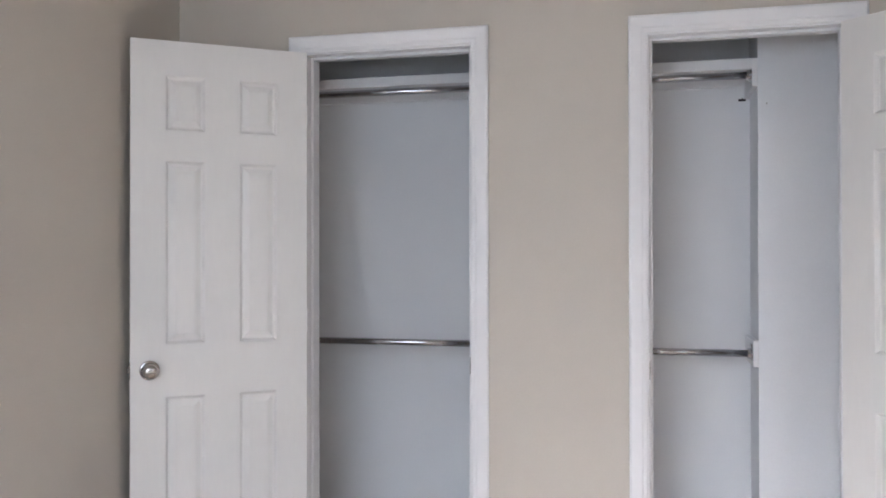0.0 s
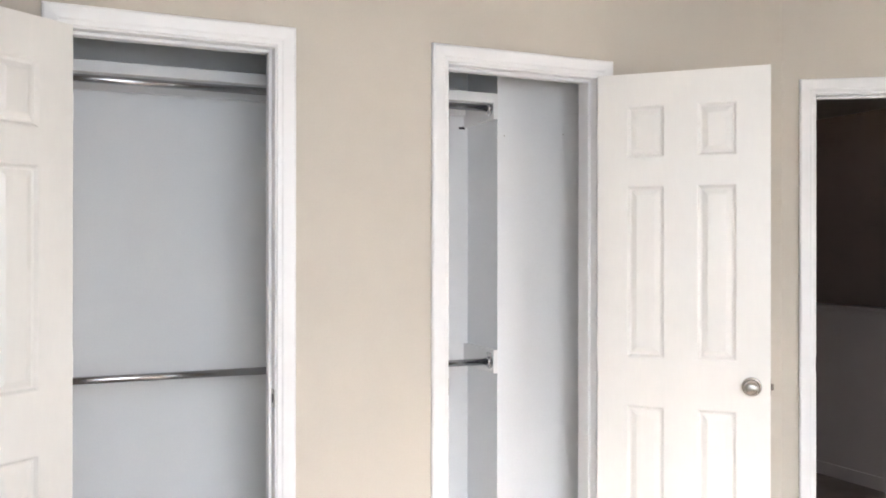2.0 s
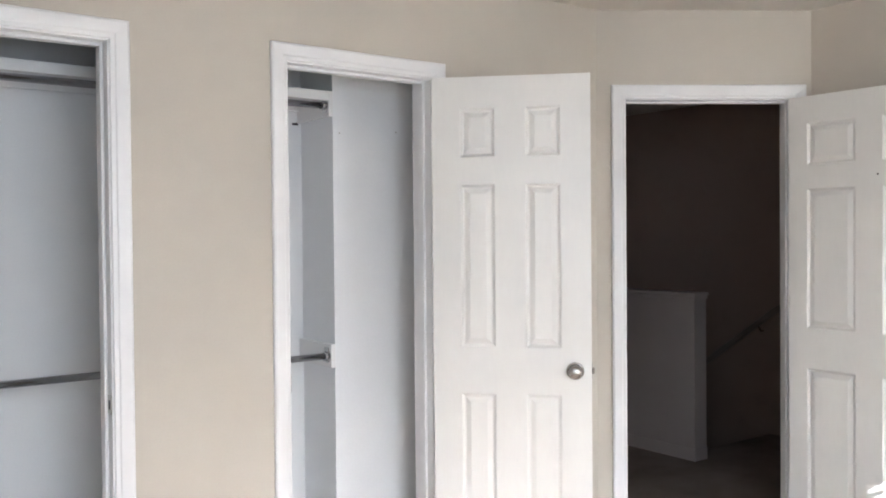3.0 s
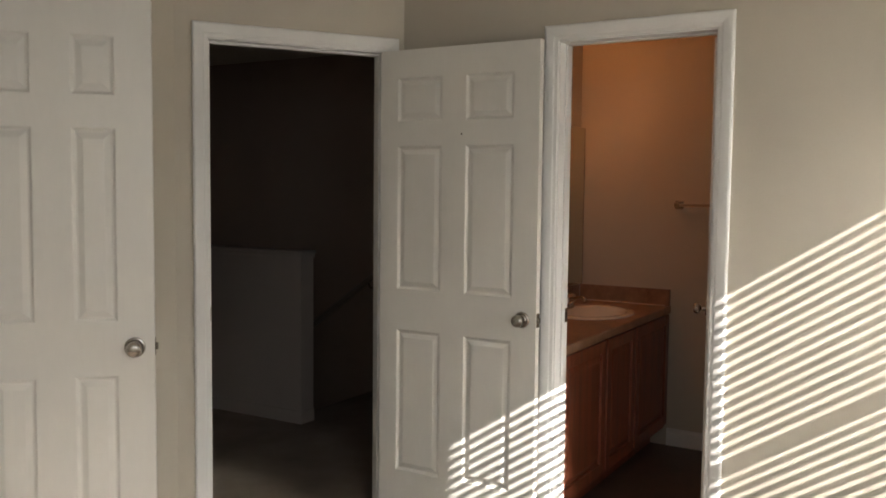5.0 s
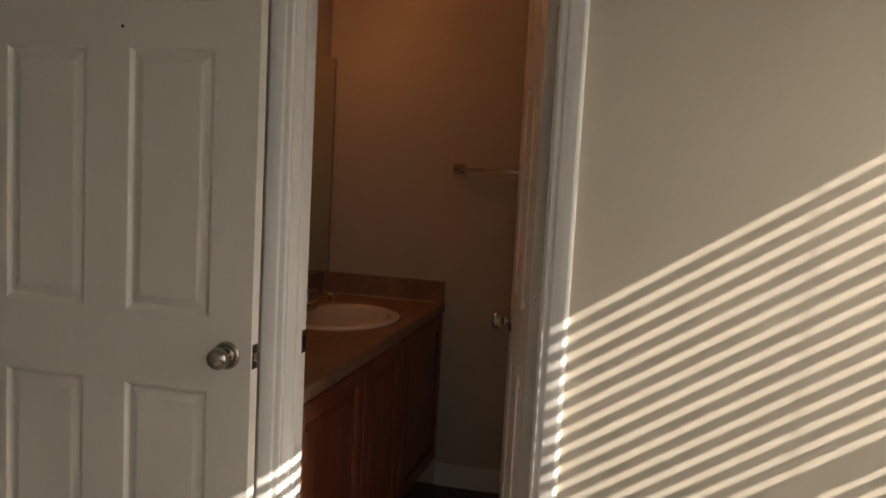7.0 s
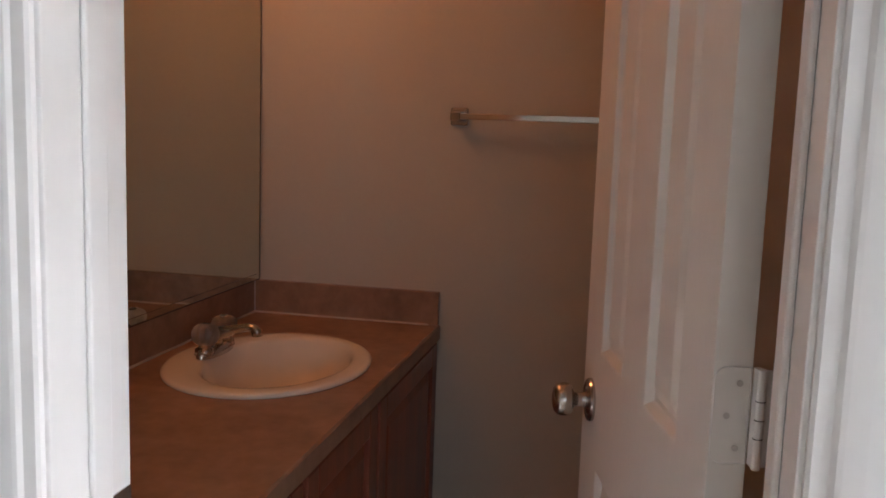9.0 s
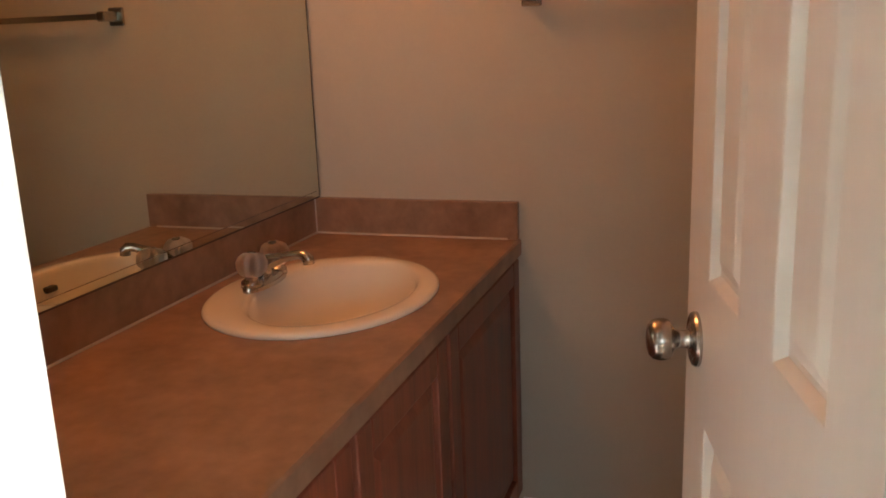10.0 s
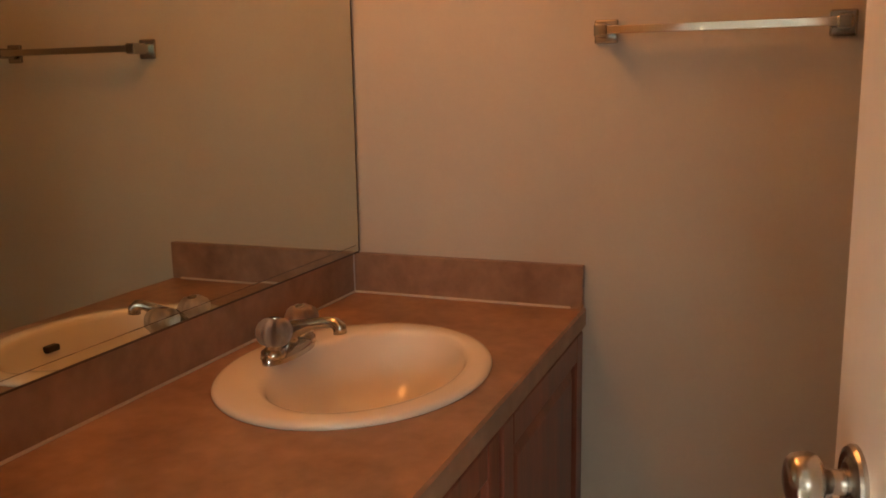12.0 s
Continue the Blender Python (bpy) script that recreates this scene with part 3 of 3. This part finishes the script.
part("caulk_bead", tube([(x0, y1 - 0.0195, 0.001), (x1 - 0.02, y1 - 0.0195, 0.001)], 0.0033, 8), CAULK, ctop, "thin white caulk line")
part("caulk_bead", tube([(x1 - 0.02, y1 - 0.0195, 0.001), (x1 - 0.02, y0 + 0.03, 0.001)], 0.0033, 8), CAULK, ctop, "thin white caulk line")
part("caulk_bead", tube([(x1 - 0.02, y1 - 0.0195, 0.001), (x1 - 0.02, y1 - 0.0195, SPL_H)], 0.0022, 8), CAULK, ctop, "thin white caulk line")

# oval drop-in sink
sink = thing("sink", pose(SX, SY, CTR_Z), "almond oval drop-in bathroom sink", "sink")
bowl = [(0.2722, 0.2226, 0, 0.0004), (0.2736, 0.2240, 0, 0.003), (0.2726, 0.2230, 0, 0.0065), (0.2686, 0.2190, 0, 0.0100), (0.2615, 0.2119, 0, 0.0118), (0.2424, 0.1896, -0.004, 0.0125), (0.2275, 0.1640, -0.02, 0.0115),
        (0.2211, 0.1576, -0.022, 0.0085), (0.2158, 0.1523, -0.023, 0.0), (0.2062, 0.1448, -0.024, -0.024), (0.1882, 0.1310, -0.024, -0.06), (0.1573, 0.1065, -0.023, -0.095), (0.1116, 0.0767, -0.022, -0.118), (0.0585, 0.0447, -0.02, -0.128), (0.0255, 0.0256, -0.02, -0.131)]
part("basin", loft([oval(*b) for b in bowl]), CERAMIC, sink, smooth=True)
part("drain", lathe([(0.031, -0.1295), (0.031, -0.126), (0.024, -0.1255), (0.022, -0.128), (0.001, -0.127)], 28, Matrix.Translation((0, -0.02, 0))), CHROME, sink, "chrome drain flange")
part("overflow", boxes((-0.017, 0.017, -0.175, -0.156, -0.034, -0.020), bevel=0.004), DARK, sink, "dark overflow slot")

# faucet
tap = thing("faucet", pose(SX + TAP_DX, SY + 0.141, CTR_Z + 0.0115), "chrome centerset faucet with frosted acrylic knobs", "faucet")
bm = loft([oval(0.078, 0.027, 0, 0, 40), oval(0.078, 0.027, 0, 0.008, 40), oval(0.073, 0.024, 0, 0.016, 40), oval(0.05, 0.015, 0, 0.020, 40)])
part("base", bm, DARKCHROME, tap, smooth=True)
for x in (-0.051, 0.051):
    stem = part("valve", lathe([(0.023, 0.008), (0.021, 0.020), (0.014, 0.025), (0.010, 0.030)], 20, Matrix.Translation((x, 0, 0))), DARKCHROME, tap, smooth=True)
    lean = pose(x, 0, 0.02, 0, -9 if x > 0 else 9) @ Matrix.Translation((0, 0, -0.02))
    part("knob", lathe([(0.011, 0.027), (0.019, 0.030), (0.0255, 0.037), (0.0295, 0.048), (0.0295, 0.058), (0.0255, 0.068), (0.018, 0.0745), (0.009, 0.076)], 56, lean, lobes=8, lobe=0.10), ACRYLIC, stem, "frosted fluted acrylic knob", smooth=True)
    part("cap", lathe([(0.009, 0.0745), (0.009, 0.0775), (0.006, 0.0785)], 16, lean), DARKCHROME, stem)
part("spout", tube([(0, 0.004, 0.01), (0, 0.0, 0.034), (0, -0.014, 0.047), (0, -0.045, 0.057), (0, -0.078, 0.064), (0, -0.094, 0.063), (0, -0.102, 0.056), (0, -0.103, 0.046)], [0.022, 0.020, 0.016, 0.0105, 0.0095, 0.0105, 0.0120, 0.0120], 18), DARKCHROME, tap, smooth=True)

# vanity cabinet
CF = FRONT + 0.023
van = thing("vanity_cabinet", pose(VX0, CF, 0.004), "cherry-stained wooden bathroom vanity cabinet", "cabinet")
L, D, H = FX - 0.002 - VX0, BATH_Y - 0.002 - CF, CTR_Z - 0.045
part("carcass", boxes((0, 0.016, 0.019, D, 0.10, H), (L - 0.016, L, 0.019, D, 0.10, H), (0.016, L - 0.016, D - 0.012, D, 0.10, H), (0.016, L - 0.016, 0.019, D - 0.012, 0.10, 0.116), (0, L, 0.075, D, 0, 0.10)), CHERRY, van)
edges = [0.0, *[s - VX0 for s in SPLITS], L]
rows = [(0, L, 0, 0.019, H - 0.035, H), (0, L, 0, 0.019, 0.10, 0.135)]
for e in edges:
    a, b = max(0, e - 0.02), min(L, e + 0.02)
    rows.append((a, b, 0, 0.019, 0.135, H - 0.035))
part("face_frame", boxes(*rows, bevel=0.001), CHERRY, van)
for a, b in zip(edges, edges[1:]):
    a, b, c, d = a + 0.010, b - 0.010, 0.125, H - 0.008
    leaf = part("door", boxes((a + 0.05, b - 0.05, -0.006, -0.001, c + 0.05, d - 0.05)), CHERRY, van)
    for x in (a, b - 0.055):
        part("stile", boxes((x, x + 0.055, -0.019, -0.001, c, d), bevel=0.003), CHERRY, leaf)
    for z in (c, d - 0.055):
        part("rail", boxes((a + 0.055, b - 0.055, -0.0188, -0.001, z, z + 0.055), bevel=0.003), CHERRY, leaf)
    a, b, c, d = a + 0.054, b - 0.054, c + 0.054, d - 0.054
    steps = ((0, -0.0065), (0.006, -0.0065), (0.03, -0.015), (0.033, -0.0155))
    part("raised_panel", loft([[(a + i, y, c + i), (b - i, y, c + i), (b - i, y, d - i), (a + i, y, d - i)] for i, y in steps]), CHERRY, leaf)

# wall mirror
mz0, mz1 = CTR_Z + SPL_H + 0.004, 1.825
mirror = thing("wall_mirror", pose(VX0 + 0.01, BATH_Y, mz0), "large frameless mirror above the vanity", "mirror")
ml = FX - 0.012 - VX0 - 0.01
mf, mh, bw, bd = MIR_Y - BATH_Y, mz1 - mz0, 0.015, 0.00016
part("glass", loft([[(0, -0.001, 0), (ml, -0.001, 0), (ml, -0.001, mh), (0, -0.001, mh)], [(0, mf + bd, 0), (ml, mf + bd, 0), (ml, mf + bd, mh), (0, mf + bd, mh)],
                    [(bw, mf, bw), (ml - bw, mf, bw), (ml - bw, mf, mh - bw), (bw, mf, mh - bw)]]), MIRROR, mirror)
part("bevel_line", boxes((bw, ml - bw, mf - 0.0003, mf + 0.0005, bw - 0.0004, bw + 0.0006)), EDGE, mirror, "thin dark bevel line")
part("edge_channel", boxes((ml, ml + 0.003, MIR_Y - BATH_Y - 0.0005, -0.001, 0, mz1 - mz0)), EDGE, mirror, "dark narrow mirror edge")
part("edge_channel", boxes((0, ml, MIR_Y - BATH_Y - 0.0005, -0.001, -0.0035, -0.0002)), EDGE, mirror, "dark narrow mirror edge")

# towel bar
bar = thing("towel_bar", pose(FX, 0, TOWEL_Z + 0.007), "chrome towel bar on square posts", "towel bar")
ya, yb = TOWEL_Y
for y in (ya, yb):
    part("post", boxes((-0.008, 0, y - 0.024, y + 0.024, -0.024, 0.024), (-0.07, -0.006, y - 0.013, y + 0.013, -0.013, 0.013), bevel=0.004), DARKCHROME, bar)
part("bar", boxes((-0.066, -0.05, yb, ya, -0.008, 0.008), bevel=0.0015), CHROME, bar)

# vanity light above the mirror
lamp = thing("vanity_light", pose(VLX, BATH_Y, VLZ), "chrome bar light with warm round bulbs", "lamp")
part("backplate", boxes((-0.23, 0.23, -0.030, 0, -0.055, 0.055), bevel=0.006), CHROME, lamp)
for x in (-0.15, 0.0, 0.15):
    holder = part("socket", lathe([(0.026, 0.0), (0.026, 0.022), (0.022, 0.030), (0.018, 0.034)], 20, pose(x, -0.029, 0, 90)), CHROME, lamp)
    bm = bmesh.new()
    bmesh.ops.create_uvsphere(bm, u_segments=20, v_segments=12, radius=0.036, matrix=Matrix.Translation((x, -0.096, 0)))
    part("bulb", bm, BULB, holder, "glowing warm globe bulb", smooth=True)
